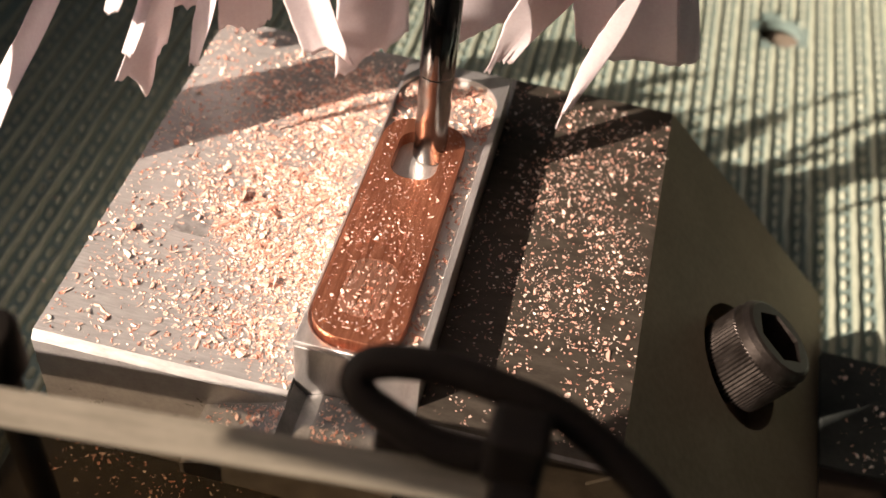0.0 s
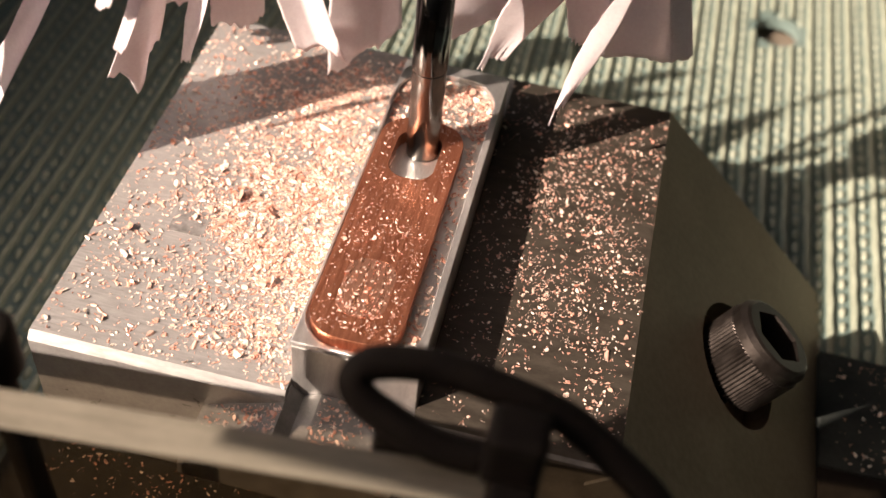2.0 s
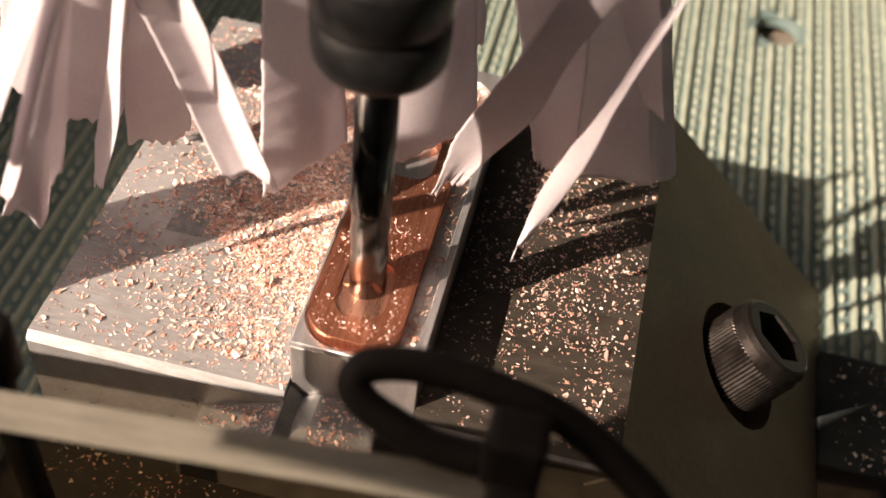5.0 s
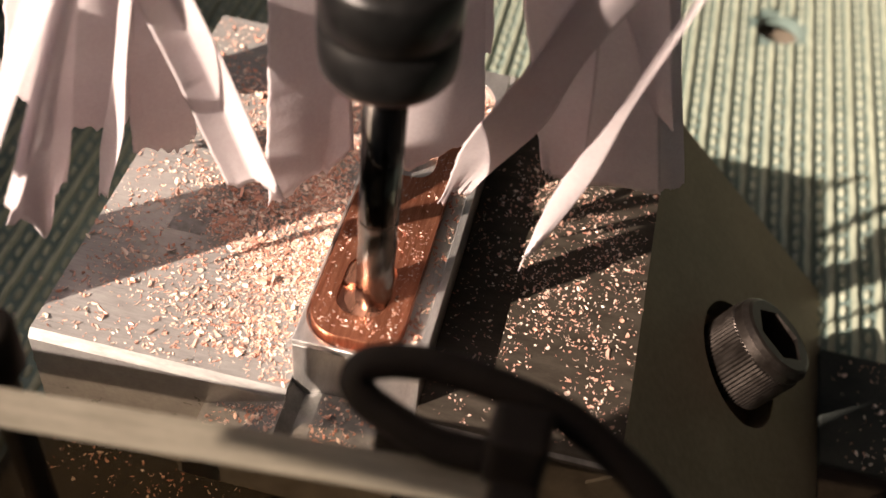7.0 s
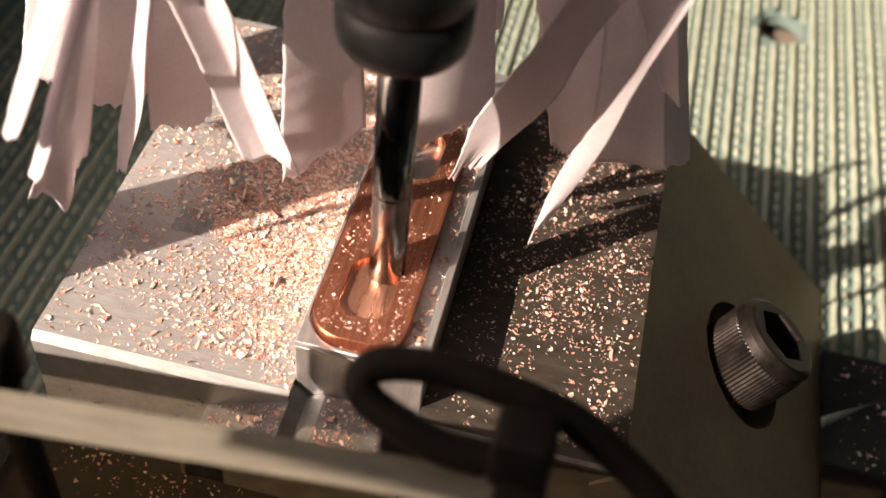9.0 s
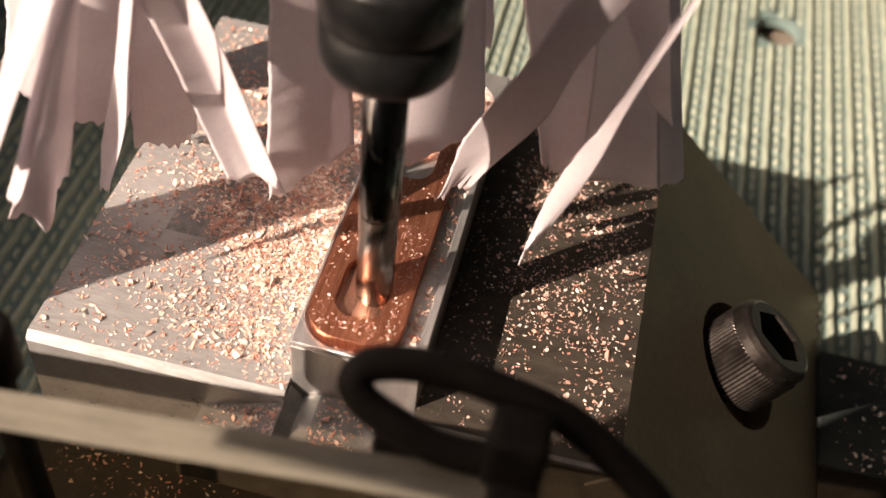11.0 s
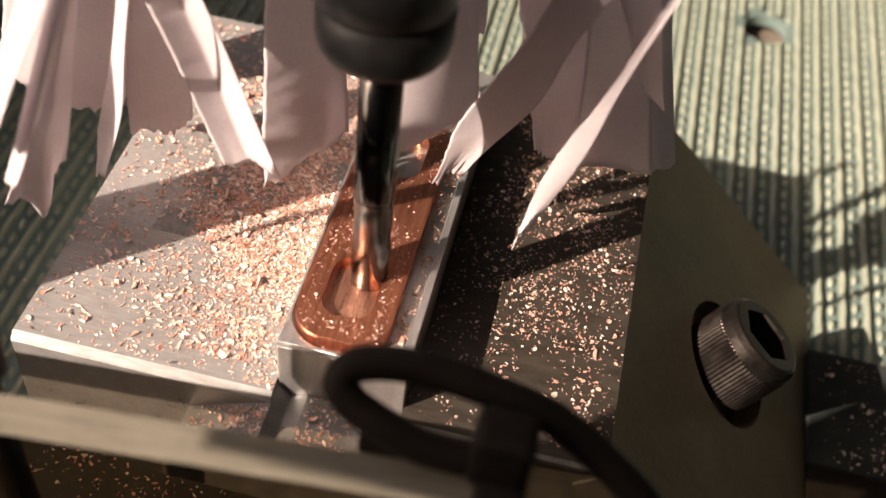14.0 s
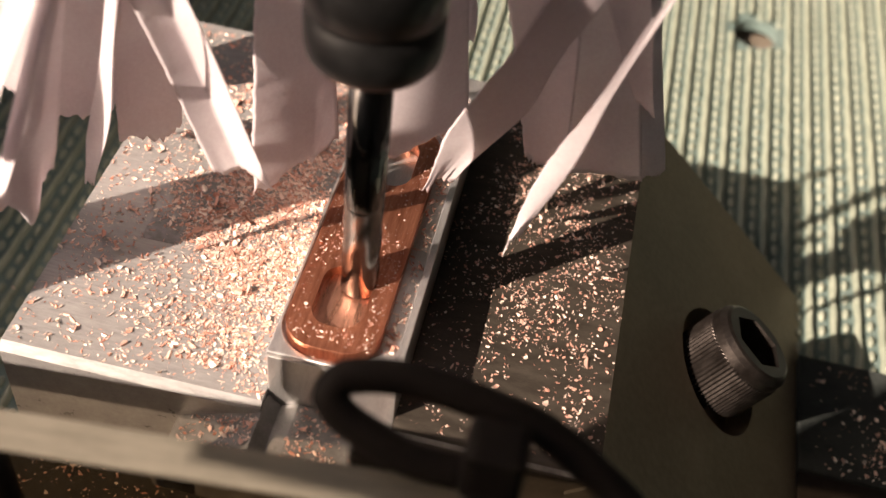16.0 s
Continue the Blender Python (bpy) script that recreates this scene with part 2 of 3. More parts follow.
def table():
    bed = tagged(new("ground"), "pale green ribbed rubber mat on the machine bed", "mat", kind="structure")
    far = 1500
    part("mat_sheet", sheet([[(-far, -far), (far, -far), (far, far), (-far, far)], circle(*HOLE, 6.3)], -3.0, 0.0), MAT_G, bed)
    part("board", box(-far, far, -far, far, -9, -6), UNDER, bed, "tan board under the mat")
    # straight rounded ribs with a little wobble, left out over the drilled hole
    verts, faces = [], []
    prof = [(-1.0, 0.0), (-0.92, 0.55), (-0.5, 1.0), (0.0, 1.15), (0.5, 1.0), (0.92, 0.55), (1.0, 0.0)]
    ys = np.arange(-60, 330, 1.9)
    rng = np.random.RandomState(3)
    for k in range(-52, 9):
        cx = 88.1 + PITCH * k
        wob = 1.0 + 0.12 * np.sin(ys * 2 * math.pi / 8.6 + k * 1.7) + rng.normal(0, 0.04, len(ys))
        sway = 0.1 * np.sin(ys * 2 * math.pi / 8.6 + 1.0)
        prev = None
        for y, w, d in zip(ys, wob, sway):
            if math.hypot(cx - HOLE[0], y - HOLE[1]) < 7.0:
                prev = None
                continue
            row = len(verts)
            verts += [(cx + d + px * 0.8 * w, y, pz * 1.35) for px, pz in prof]
            if prev is not None:
                faces += [(prev + i, row + i, row + i + 1, prev + i + 1) for i in range(6)]
            prev = row
    # a row of long studs in each furrow
    for k in range(-40, 9):
        cx = 88.1 + PITCH * (k + 0.5)
        for j in range(92):
            cy = -56 + 4.3 * j + (k % 2) * 2.15
            if math.hypot(cx - HOLE[0], cy - HOLE[1]) < 8.0:
                continue
            c0 = len(verts)
            for h, r in ((0.0, 1.0), (0.75, 0.85), (1.1, 0.5)):
                verts += [(cx + 0.75 * r * math.cos(a), cy + 1.6 * r * math.sin(a), h) for a in (2 * math.pi * i / 8 for i in range(8))]
            verts.append((cx, cy, 1.2))
            for i in range(8):
                n = (i + 1) % 8
                faces += [(c0 + i, c0 + n, c0 + 8 + n, c0 + 8 + i), (c0 + 8 + i, c0 + 8 + n, c0 + 16 + n, c0 + 16 + i), (c0 + 16 + i, c0 + 16 + n, c0 + 24)]
    me = bpy.data.meshes.new("ribs")
    me.from_pydata([(x * 0.001, y * 0.001, z * 0.001) for x, y, z in verts], [], faces)
    tagged(part("ribs", me, RIBM, bed, "rows of green rubber ribs and studs", smooth=True), kind="stuff")
    # unseen panels, added to shade mat and cable and to cut sky light
    for name, b, lab in (("wall_left", box(-150, -144, -400, 600, 0, 98), "plain dark low wall, added unseen to shade the left mat"),
                         ("wall_right", box(330, 336, -350, 600, 0, 330), "plain dark wall, added unseen to block the sky"),
                         ("wall_back", box(-190, 330, 594, 600, 0, 330), "plain dark rear wall, added unseen to block the sky"),
                         ("wall_front", box(-420, 336, -366, -360, 0, 380), "plain dark wall, added unseen to darken reflections"),
                         ("wall_hood", box(-98, 150, -116.2, -113, 165, 330), "plain dark hood, added unseen to shade the cable"),
                         ("ceiling", sheet([[(20, -350), (336, -350), (336, 600), (-300, 600), (-300, 110), (20, 110)]], 330, 336), "plain dark cover, added unseen to cut the sky's light")):
        tagged(part(name, b, WALLM), lab, "ceiling" if name == "ceiling" else "wall", kind="structure")


def fixture():
    """The vise body: a flat bed with a sloped flank, its clamping screw and the base that it stands on."""
    f = thing("vise", "grey steel vise body with a sloped dark flank", "vise", m=at_mm(0, 0, 0))
    x0, x1, z0 = -51.8, 42.3, -11.0
    ch = 1.3
    front, back = -5.8, 81.0
    bm = extrude_poly([(x0, z0), (-9.6, z0), (-9.6, -52.9), (x0, -52.9)], front, back)
    top_front = [e for e in bm.edges if all(abs(v.co.y - front) < 0.01 and abs(v.co.z - z0) < 0.01 for v in e.verts)]
    bmesh.ops.bevel(bm, geom=top_front, offset=ch, segments=1, affect="EDGES")
    rest = [e for e in bm.edges if all(abs(v.co.x - x0) < 0.01 for v in e.verts)]
    bmesh.ops.bevel(bm, geom=rest, offset=0.3, segments=2, affect="EDGES")
    part("bed", bm, STEEL, f, "ground steel bed with a bevelled front edge")
    # the dimmer light on this half is put into its darker colour
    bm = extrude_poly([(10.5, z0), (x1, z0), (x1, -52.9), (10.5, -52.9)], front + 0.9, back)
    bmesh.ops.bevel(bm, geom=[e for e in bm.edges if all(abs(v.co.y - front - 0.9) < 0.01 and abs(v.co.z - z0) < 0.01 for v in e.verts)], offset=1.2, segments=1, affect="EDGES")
    part("jaw_bed", bm, JAW, f, "steel half of the bed, coloured dark for its dimmer light")
    part("bed_back", box(-9.55, 10.45, 69.1, back, -52.9, z0 - 0.02), STEEL, f, "ground steel strip behind the block")
    # flank core under the thick sloped cover plate
    part("flank", extrude_poly([(x1, -19.6), (76.0, -52.9), (x1, -52.9)], front + 0.2, back - 0.2), DARKSTEEL, f, "dark steel sloped flank")
    plate = sheet([[(0, front + 1.0), (60.3, front + 1.0), (60.3, back), (0, back)], circle(*SCREW, 12.3)], -6.0, 0.0)
    part("flank_plate", plate, WORN, f, "dark steel plate with a deep round counterbore", m=flank_pose())
    # added strip whose black gives the flank's sunlit end its shade
    part("shade_strip", extrude_poly([(x1 + 0.1, z0 - 0.1), (85.6, -52.9), (77.0, -52.9), (x1 - 4.4, z0 - 4.4)], front + 0.3, front + 0.95), LEDGEM, f, "added black strip for the shade on the flank's end")
    # paler strip laid over the bevel as its painted highlight
    part("jaw_glint", box(10.7, x1 - 0.3, -0.4, 0.4, -0.05, 0.03), CASTM, f, "grey strip for the highlight on the jaw's front bevel",
         m=Matrix.Translation((0, -0.0043, -0.0116)) @ Matrix.Rotation(radians(45), 4, "X"))
    part("counterbore", lathe([(0, -5.9), (12.28, -5.9), (12.28, -5.5), (0, -5.5)], 48), RECESS, f, "rusty brown counterbore floor",
         m=flank_pose() @ Matrix.Translation((SCREW[0] * 0.001, SCREW[1] * 0.001, 0)))
    part("inset_mark", box(-39.6, -33.2, 21.6, 27.4, z0 + 0.004, z0 + 0.05, 0.02, 1), MARKM, f, "dull square mark set into the bed")
    part("tongue", extrude_poly([(-23, -18.4), (-9.4, -12.2), (-7.4, -14.6), (-4.6, -13.2), (10.2, -13.2), (10.2, -21), (-23, -21)], -17, -2.2), CASTM, f, "grey steel tongue with a ridge in front of the bed")
    # black filler added in front of the block's foot, where shade lies
    part("shade_filler", box(-9.4, 10.4, -5.6, -2.15, -52.9, -21.1), LEDGEM, f, "added black filler for the shade under the tongue")
    # the ledge lies in shade, which its dark colour carries
    part("ledge", box(x0 - 6, 84.0, -75, -5.9, -52.9, -38.5, 0.4), LEDGEM, f, "steel ledge below the bed, coloured dark for its shade")
    # the flank's shade over the slab is put into its dark colour
    s = thing("base_slab", "base slab coloured dark for its shade, strewn with copper chips", "slab", m=at_mm(0, 0, 0))
    part("slab", box(84.8, 170, 34.0, 62.5, -53, -50.0, 0.3), SLABM, s)
    # black strip added where only shadow lies before the slab's edge
    part("shadow_strip", box(84.8, 170, 12, 33.9, -53, -50.8, 0.3), CABLE, s, "black strip for the shadow along the slab")


SCREW = (30.0, 38.3)
FLANK = radians(44.0)


def flank_pose():
    """The frame of the sloped flank: x down the slope, y back, z out of it."""
    return Matrix.Translation((0.0423, 0, -0.0110)) @ Matrix.Rotation(FLANK, 4, "Y")


def turn_y(bm):
    bmesh.ops.rotate(bm, cent=(0, 0, 0), matrix=Matrix.Rotation(radians(-90), 3, "X"), verts=bm.verts)
    return bm


def screw():
    s = thing("cap_screw", "black socket head cap screw with a knurled head", "screw",
              m=at_mm(0, 0, 0) @ flank_pose() @ Matrix.Translation(((SCREW[0] - 0.9) * 0.001, (SCREW[1] - 1.2) * 0.001, -0.0020)) @ Matrix.Rotation(radians(-11), 4, "Y") @ Matrix.Rotation(radians(-9), 4, "X"))
    n = 72
    bm = bmesh.new()
    rings = []
    prof = [(7.7, 0.0, 0), (8.7, 0.5, 1), (8.7, 9.2, 1), (8.6, 9.5, 0), (8.6, 11.2, 0), (7.9, 12.2, 0), (7.3, 12.5, 0)]
    for r, z, knurl in prof:
        rings.append([bm.verts.new(((r + (0.22 if knurl and i % 2 else 0)) * math.cos(2 * math.pi * i / (2 * n)),
                                    (r + (0.22 if knurl and i % 2 else 0)) * math.sin(2 * math.pi * i / (2 * n)), z)) for i in range(2 * n)])
    sock = 4.7
    hexa = []
    for z in (12.5, 5.5):
        ring = []
        for i in range(2 * n):
            t = 2 * math.pi * i / (2 * n)
            k = (t + math.pi / 6) % (math.pi / 3) - math.pi / 6
            r = sock / math.cos(k) * (1.06 if z > 10 else 1.0)
            ring.append(bm.verts.new((r * math.cos(t), r * math.sin(t), z)))
        hexa.append(ring)
    for a, b in zip(rings + hexa, (rings + hexa)[1:]):
        for i in range(2 * n):
            j = (i + 1) % (2 * n)
            bm.faces.new((a[i], a[j], b[j], b[i]))
    bm.faces.new(hexa[-1])
    bmesh.ops.recalc_face_normals(bm, faces=bm.faces)
    head = part("head", bm, BOLTM, s, "knurled head with a hexagon socket")
    part("socket_floor", lathe([(0, 5.6), (4.6, 5.6), (4.6, 5.9), (0, 5.9)], 6), RECESS, head, "brown socket bottom")
    part("shank", lathe([(0, -14), (5, -14), (5, 0.2), (0, 0.2)], 24), BOLTM, s)


# ---- the work ----
COP_W0, COP_W1, COP_Y0, COP_Y1 = -8.5, 6.3, -0.6, 50.8
POCKET = rounded(-5.2, 2.7, 4.0, 16.0, 3.1)
SLOT = rounded(-5.2, 2.7, 35.5, 47.5, 3.1)


def clip_poly(poly, axis, limit, keep_below):
    out = []
    for p, q in zip(poly, poly[1:] + poly[:1]):
        ip, iq = (p[axis] <= limit) == keep_below, (q[axis] <= limit) == keep_below
        if ip:
            out.append(p)
        if ip != iq:
            t = (limit - p[axis]) / (q[axis] - p[axis])
            out.append((p[0] + t * (q[0] - p[0]), p[1] + t * (q[1] - p[1])))
    return out


def work():
    b = thing("clamping_block", "bright milled metal block with a shallow recess", "block", m=at_mm(0, 0, 0))
    rim = [(-9.5, -2.1), (10.4, -2.1), (10.4, 69.0), (-9.5, 69.0)]
    part("body", box(-9.5, 10.4, -2.1, 69.0, -52.8, -2.6, 0.15, 1), BLOCKM, b)
    part("rim", sheet([rim, rounded(-9.0, 9.2, -1.6, 66.0, 6.5)], -2.6, -1.4, 0.12), BLOCKM, b, "thin raised rim with rounded inner corners")
    c = thing("copper_bar", "copper blank with milled slots and loose chips", "copper bar", m=at_mm(0, 0, 0))
    part("bar", sheet([rounded(COP_W0, COP_W1, COP_Y0, COP_Y1, 5.4), POCKET, SLOT], -2.56, 0.0, 0.06), COPPER, c)
    back = clip_poly(POCKET, 1, 10.2, False)
    pieces = [clip_poly(POCKET, 1, 10.2, True), clip_poly(back, 0, -1.6, False), clip_poly(back, 0, -1.6, True)]
    floors = [part("slot_floor", sheet([p], -2.4, 0.0), FRESH, c, "freshly milled bright copper slot floor")
              for p in pieces]
    return c, floors


# ---- spindle and paper skirt, about the tool's tip ----
TIP = (0.15, 8.9, -1.5)


def spindle():
    s = thing("milling_spindle", "black spindle nut holding a spinning end mill", "spindle", m=at_mm(*TIP))
    part("collet_nut", lathe([(0, 45.0), (3.2, 45.0), (3.4, 45.2), (6.9, 45.2), (8.0, 45.7), (8.65, 46.7), (8.9, 48.2), (8.9, 52.6), (8.55, 52.9), (8.55, 53.6), (8.9, 53.9),
                               (8.9, 59.6), (8.3, 60.8), (7.0, 61.0), (0, 61.0)], 96), NUTM, s, "round black collet nut with a turned groove", smooth=True)
    part("nose", lathe([(0, 61.0), (6.6, 61.0), (6.8, 61.4), (6.8, 110), (0, 110)], 64), BRASS, s, "tan spindle nose", smooth=True)
    # end mill: dark polished shank above, pale twisted flutes below
    part("shank", lathe([(0, 18.9), (2.97, 18.9), (2.99, 19.1), (2.99, 45.1), (0, 45.1)], 64), SHANKM, s, "dark polished end mill shank", smooth=True)
    bm = bmesh.new()
    n, rings = 60, []
    for z in [0, 0.15, 0.4] + [0.6 * i for i in range(1, 33)]:
        ring = []
        for i in range(n):
            a = 2 * math.pi * i / n
            cut = 0.5 + 0.5 * math.cos(3 * (a - z * 0.30))
            r = 2.98 - 0.16 * cut * min(1.0, max(0.0, (19.2 - z) / 2.0)) - (0.12 if z == 0 else 0.0)
            ring.append(bm.verts.new((r * math.cos(a), r * math.sin(a), z)))
        rings.append(ring)
    for a, b in zip(rings, rings[1:]):
        for i in range(n):
            bm.faces.new((a[i], a[(i + 1) % n], b[(i + 1) % n], b[i]))
    bm.faces.new(rings[0][::-1])
    bm.faces.new(rings[-1])
    bmesh.ops.recalc_face_normals(bm, faces=bm.faces)
    mill = part("flute", bm, CARBIDE, s, "spinning pale fluted end of the mill", smooth=True)
    return s, mill


def strip(parent, y, root, tip, seed, bow=2.0, torn=1.0, spur=None, lean=0.0, twist=0.0, label="", ext=0.3, belly=0.0, fold=0.0):
    """A torn paper strip from root (x0, z0, x1, z1) to tip (x0, z0, x1, z1) about the depth y; bow bends it, torn frays its end and side,
    belly widens it above the tip, fold turns its first half away."""
    rng = np.random.RandomState(seed)
    nu, nv = 20, 44
    root = [r + ext * (r - t) for r, t in zip(root, tip)]
    verts, faces = [], []
    side = np.cumsum(rng.normal(0, 0.12, nv + 1)) * torn + rng.normal(0, 0.10, nv + 1) * torn
    fray = (np.convolve(rng.normal(0, 1.6, nu + 9), np.ones(5) / 5, "valid")[:nu + 1] + rng.normal(0, 0.28, nu + 1)) * torn * 1.3
    for j in range(nv + 1):
        v = j / nv
        for i in range(nu + 1):
            u = i / nu
            xa, xb = root[0] + (tip[0] - root[0]) * v, root[2] + (tip[2] - root[2]) * v
            za, zb = root[1] + (tip[1] - root[1]) * v, root[3] + (tip[3] - root[3]) * v
            c = 0.5 + (u - 0.5) * (1 + belly * math.exp(-((v - 0.72) / 0.2) ** 2))
            x, z = xa + (xb - xa) * c, za + (zb - za) * c
            x += side[j] * 0.5 * (1 - u) + 0.25 * math.sin(7 * v + seed) * v
            if spur and v > 0.7:
                z -= spur * math.exp(-((u - 0.55) / 0.2) ** 2) * ((v - 0.7) / 0.3) ** 2
            z -= fray[i] * max(0.0, (v - 0.8) / 0.2) ** 2
            w = abs(xb - xa) + 1.0
            yy = y + bow * math.sin(math.pi * v) * (0.6 + 0.4 * u) + lean * (1 - v) + twist * w * (u - 0.5) * (0.4 + 0.6 * v) \
                + 0.10 * w * math.sin(math.pi * u) * math.cos(2.2 * v + seed) - fold * w * max(0.0, 0.4 - u)
            verts.append((x - TIP[0], yy - TIP[1], z - TIP[2]))
    m = nu + 1
    n = len(verts)
    verts += [(x, yy + 0.14, z) for x, yy, z in verts]
    for j in range(nv):
        for i in range(nu):
            a = j * m + i
            faces += [(a, a + 1, a + m + 1, a + m), (n + a, n + a + m, n + a + m + 1, n + a + 1)]
    loop = [i for i in range(m)] + [j * m + nu for j in range(1, nv + 1)] + [nv * m + i for i in range(nu - 1, -1, -1)] + [j * m for j in range(nv - 1, 0, -1)]
    for p, q in zip(loop, loop[1:] + loop[:1]):
        faces.append((p, n + p, n + q, q))
    bm = bmesh.new()
    vs = [bm.verts.new(v) for v in verts]
    for fc in faces:
        bm.faces.new([vs[i] for i in fc])
    bmesh.ops.recalc_face_normals(bm, faces=bm.faces)
    return part("paper_strip", bm, PAPER, parent, label, smooth=True)


def skirt():
    k = thing("paper_skirt", "torn white paper strips hanging round the spindle", "paper skirt", m=at_mm(*TIP))
    strip(k, -11.6, (-38.7, 52.6, -34.8, 53.5), (-47.6, 31.1, -44.1, 33.0), 1, 0.6, 0.5, lean=2.0, twist=-0.5, ext=0.35)
    strip(k, -9.6, (-35.7, 51.9, -33.4, 52.5), (-46.6, 22.1, -43.7, 23.6), 2, 0.6, 0.3, lean=2.0, twist=-0.5, ext=0.35)
    strip(k, 0.4, (-40.3, 43.4, -38.7, 43.8), (-51.9, 10.5, -45.1, 14.6), 21, 0.8, 0.6, lean=3.0, spur=7.0, twist=0.9, ext=0.35)
    strip(k, 18.4, (-48.3, 32.7, -38.9, 35.0), (-54.0, 12.8, -43.6, 11.0), 3, 1.0, 1.1, lean=-2.0, twist=0.5, ext=0.5)
    strip(k, 11.4, (-37.6, 38.7, -35.6, 39.2), (-45.4, 4.1, -42.7, 6.2), 4, 0.6, 0.6, lean=0.0, belly=0.8, twist=-0.6, ext=0.35)
    strip(k, 22.4, (-41.1, 31.8, -32.7, 33.8), (-42.0, 8.1, -34.5, 7.5), 5, 1.0, 0.9, lean=-2.0, spur=2.2, twist=0.9, ext=0.5)
    strip(k, 15.4, (-33.1, 37.7, -25.8, 39.5), (-24.8, 12.0, -15.3, 10.1), 6, 0.6, 0.6, lean=-1.0, twist=-0.35, fold=0.9, ext=0.35)
    strip(k, 23.4, (19.2, 46.4, 27.2, 48.3), (6.5, 8.0, 10.8, 10.8), 10, 1.2, 0.8, lean=-3.0, belly=0.9, twist=0.2, ext=0.3)
    strip(k, 27.4, (14.8, 40.6, 24.8, 43.0), (21.2, 14.4, 27.8, 13.5), 11, 1.0, 1.0, lean=0.0, twist=-0.25, ext=0.4)
    strip(k, 16.4, (33.3, 52.5, 34.7, 52.8), (20.4, 5.9, 22.2, 7.8), 13, 0.4, 1.0, lean=0.0, belly=2.2, twist=0.1, ext=0.3)
    strip(k, 27.0, (-20.9, 38.7, -11.3, 41.0), (-20.9, 1.6, -10.5, 5.6), 7, 0.8, 1.1, twist=1.1)
    strip(k, 28.0, (-2.8, 42.4, 8.1, 45.0), (-0.8, 12.9, 10.5, 15.0), 8, 1.0, 0.3, twist=0.85)
    strip(k, 34.0, (7.1, 40.8, 9.1, 41.2), (8.4, 29.6, 10.0, 30.0), 9, 0.2, 0.2, twist=0.3)
    strip(k, 34.0, (20.5, 44.2, 31.5, 46.4), (27.0, 7.4, 39.9, 10.4), 12, 2.0, 0.3, twist=-0.05)
    strip(k, 33.0, (25.0, 46.2, 32.5, 48.4), (35.4, 25.4, 38.9, 24.4), 24, 0.8, 0.2, twist=-0.5)
    strip(k, 38.0, (30.6, 43.9, 34.5, 44.5), (39.6, 7.2, 43.4, 8.3), 14, 1.0, 0.3, twist=0.35)
    strip(k, 23.4, (-59.8, 33.2, -47.9, 36.0), (-65.8, 11.6, -56.7, 7.1), 35, 1.0, 0.9, lean=-3.0, twist=0.0)
    strip(k, -12.6, (-84.0, 54.0, -72.0, 54.0), (-84.0, 8.0, -72.5, 4.5), 36, 0.4, 0.9, twist=-0.9)
    strip(k, 48.4, (-71.2, 16.3, -46.7, 21.9), (-68.6, -0.1, -47.3, 2.7), 32, 1.0, 0.8, lean=0.0, twist=0.1)
    strip(k, 36.4, (-47.7, 30.2, -38.8, 32.3), (-50.1, 8.3, -41.2, 7.5), 34, 1.0, 0.8, lean=-2.0, twist=0.2)
    strip(k, 0.0, (-65.2, 23.6, -59.9, 24.8), (-86.2, -13.2, -77.0, -7.4), 37, 0.5, 0.5, lean=2.0, twist=-0.4, ext=0.2)
    return k


# ---- guard, cable, chips ----
def guard():
    g = thing("acrylic_guard", "clear smoky acrylic guard with a frosted top edge", "guard", m=at_mm(0, -36.5, 0) @ Matrix.Rotation(radians(5.0), 4, "Z"))
    pane = part("pane", box(-110, 24, -1.9, 1.9, -38.4, 24.6), ACRYLIC, g)
    part("top_edge", box(-110, 24, -2.5, 2.3, 24.62, 25.2, 0.1), EDGE, pane, "frosted beige cut edge")


def cable():
    c = thing("cable", "thick black cable looped over the guard", "cable", m=at_mm(0, 0, 0))
    part("loop", tube([(51, -47, 0), (50, -40.5, 12), (47, -35, 20), (42.5, -31.3, 25.2), (36.2, -28.5, 28.5), (30.5, -26.8, 30.8), (23.8, -26.2, 32.2), (17.3, -26.0, 33.1),
                       (12.3, -26.5, 33.3), (8.4, -27.6, 32.8), (7.4, -29.3, 31.6), (9.0, -30.5, 30.2), (12.6, -31.4, 28.9), (17.3, -32.2, 27.6), (22.7, -32.0, 27.0)], 2.0), CABLE, c, smooth=True)
    h = thing("clamp_post", "black clamp post gripping the guard and cable", "clamp", m=at_mm(0, 0, 0))
    post = part("post", box(24.2, 29.6, -38, -31.0, -38.5, 28.0, 0.8), CABLE, h)
    part("collar", box(22.8, 29.6, -35.0, -28.8, 26.0, 34.5, 1.2), CABLE, h, "black collar round the cable")
    part("cable_tie", box(10.4, 15.2, -33.0, -29.6, 21.5, 27.2, 0.6), CABLE, h, "black tie under the cable")
    part("pin", lathe([(0, 0), (0.55, 0), (0.7, 0.2), (0.7, 3.6), (0.4, 4), (0, 4)], 20), STEEL, post, "small bright pin", m=Matrix.Translation((0.0243, -0.0385, 0.0235)))
    k = thing("knob", "black round knob at the guard's end", "knob", m=at_mm(-36.2, -31.5, -2.5))
    part("grip", lathe([(0, 22), (3.0, 22), (3.5, 22.8), (3.5, 29.6), (2.7, 30.8), (0, 31.0)], 40), CABLE, k, smooth=True)
    part("stem", lathe([(0, -50.4), (2, -50.4), (2, 22), (0, 22)], 24), CABLE, k)


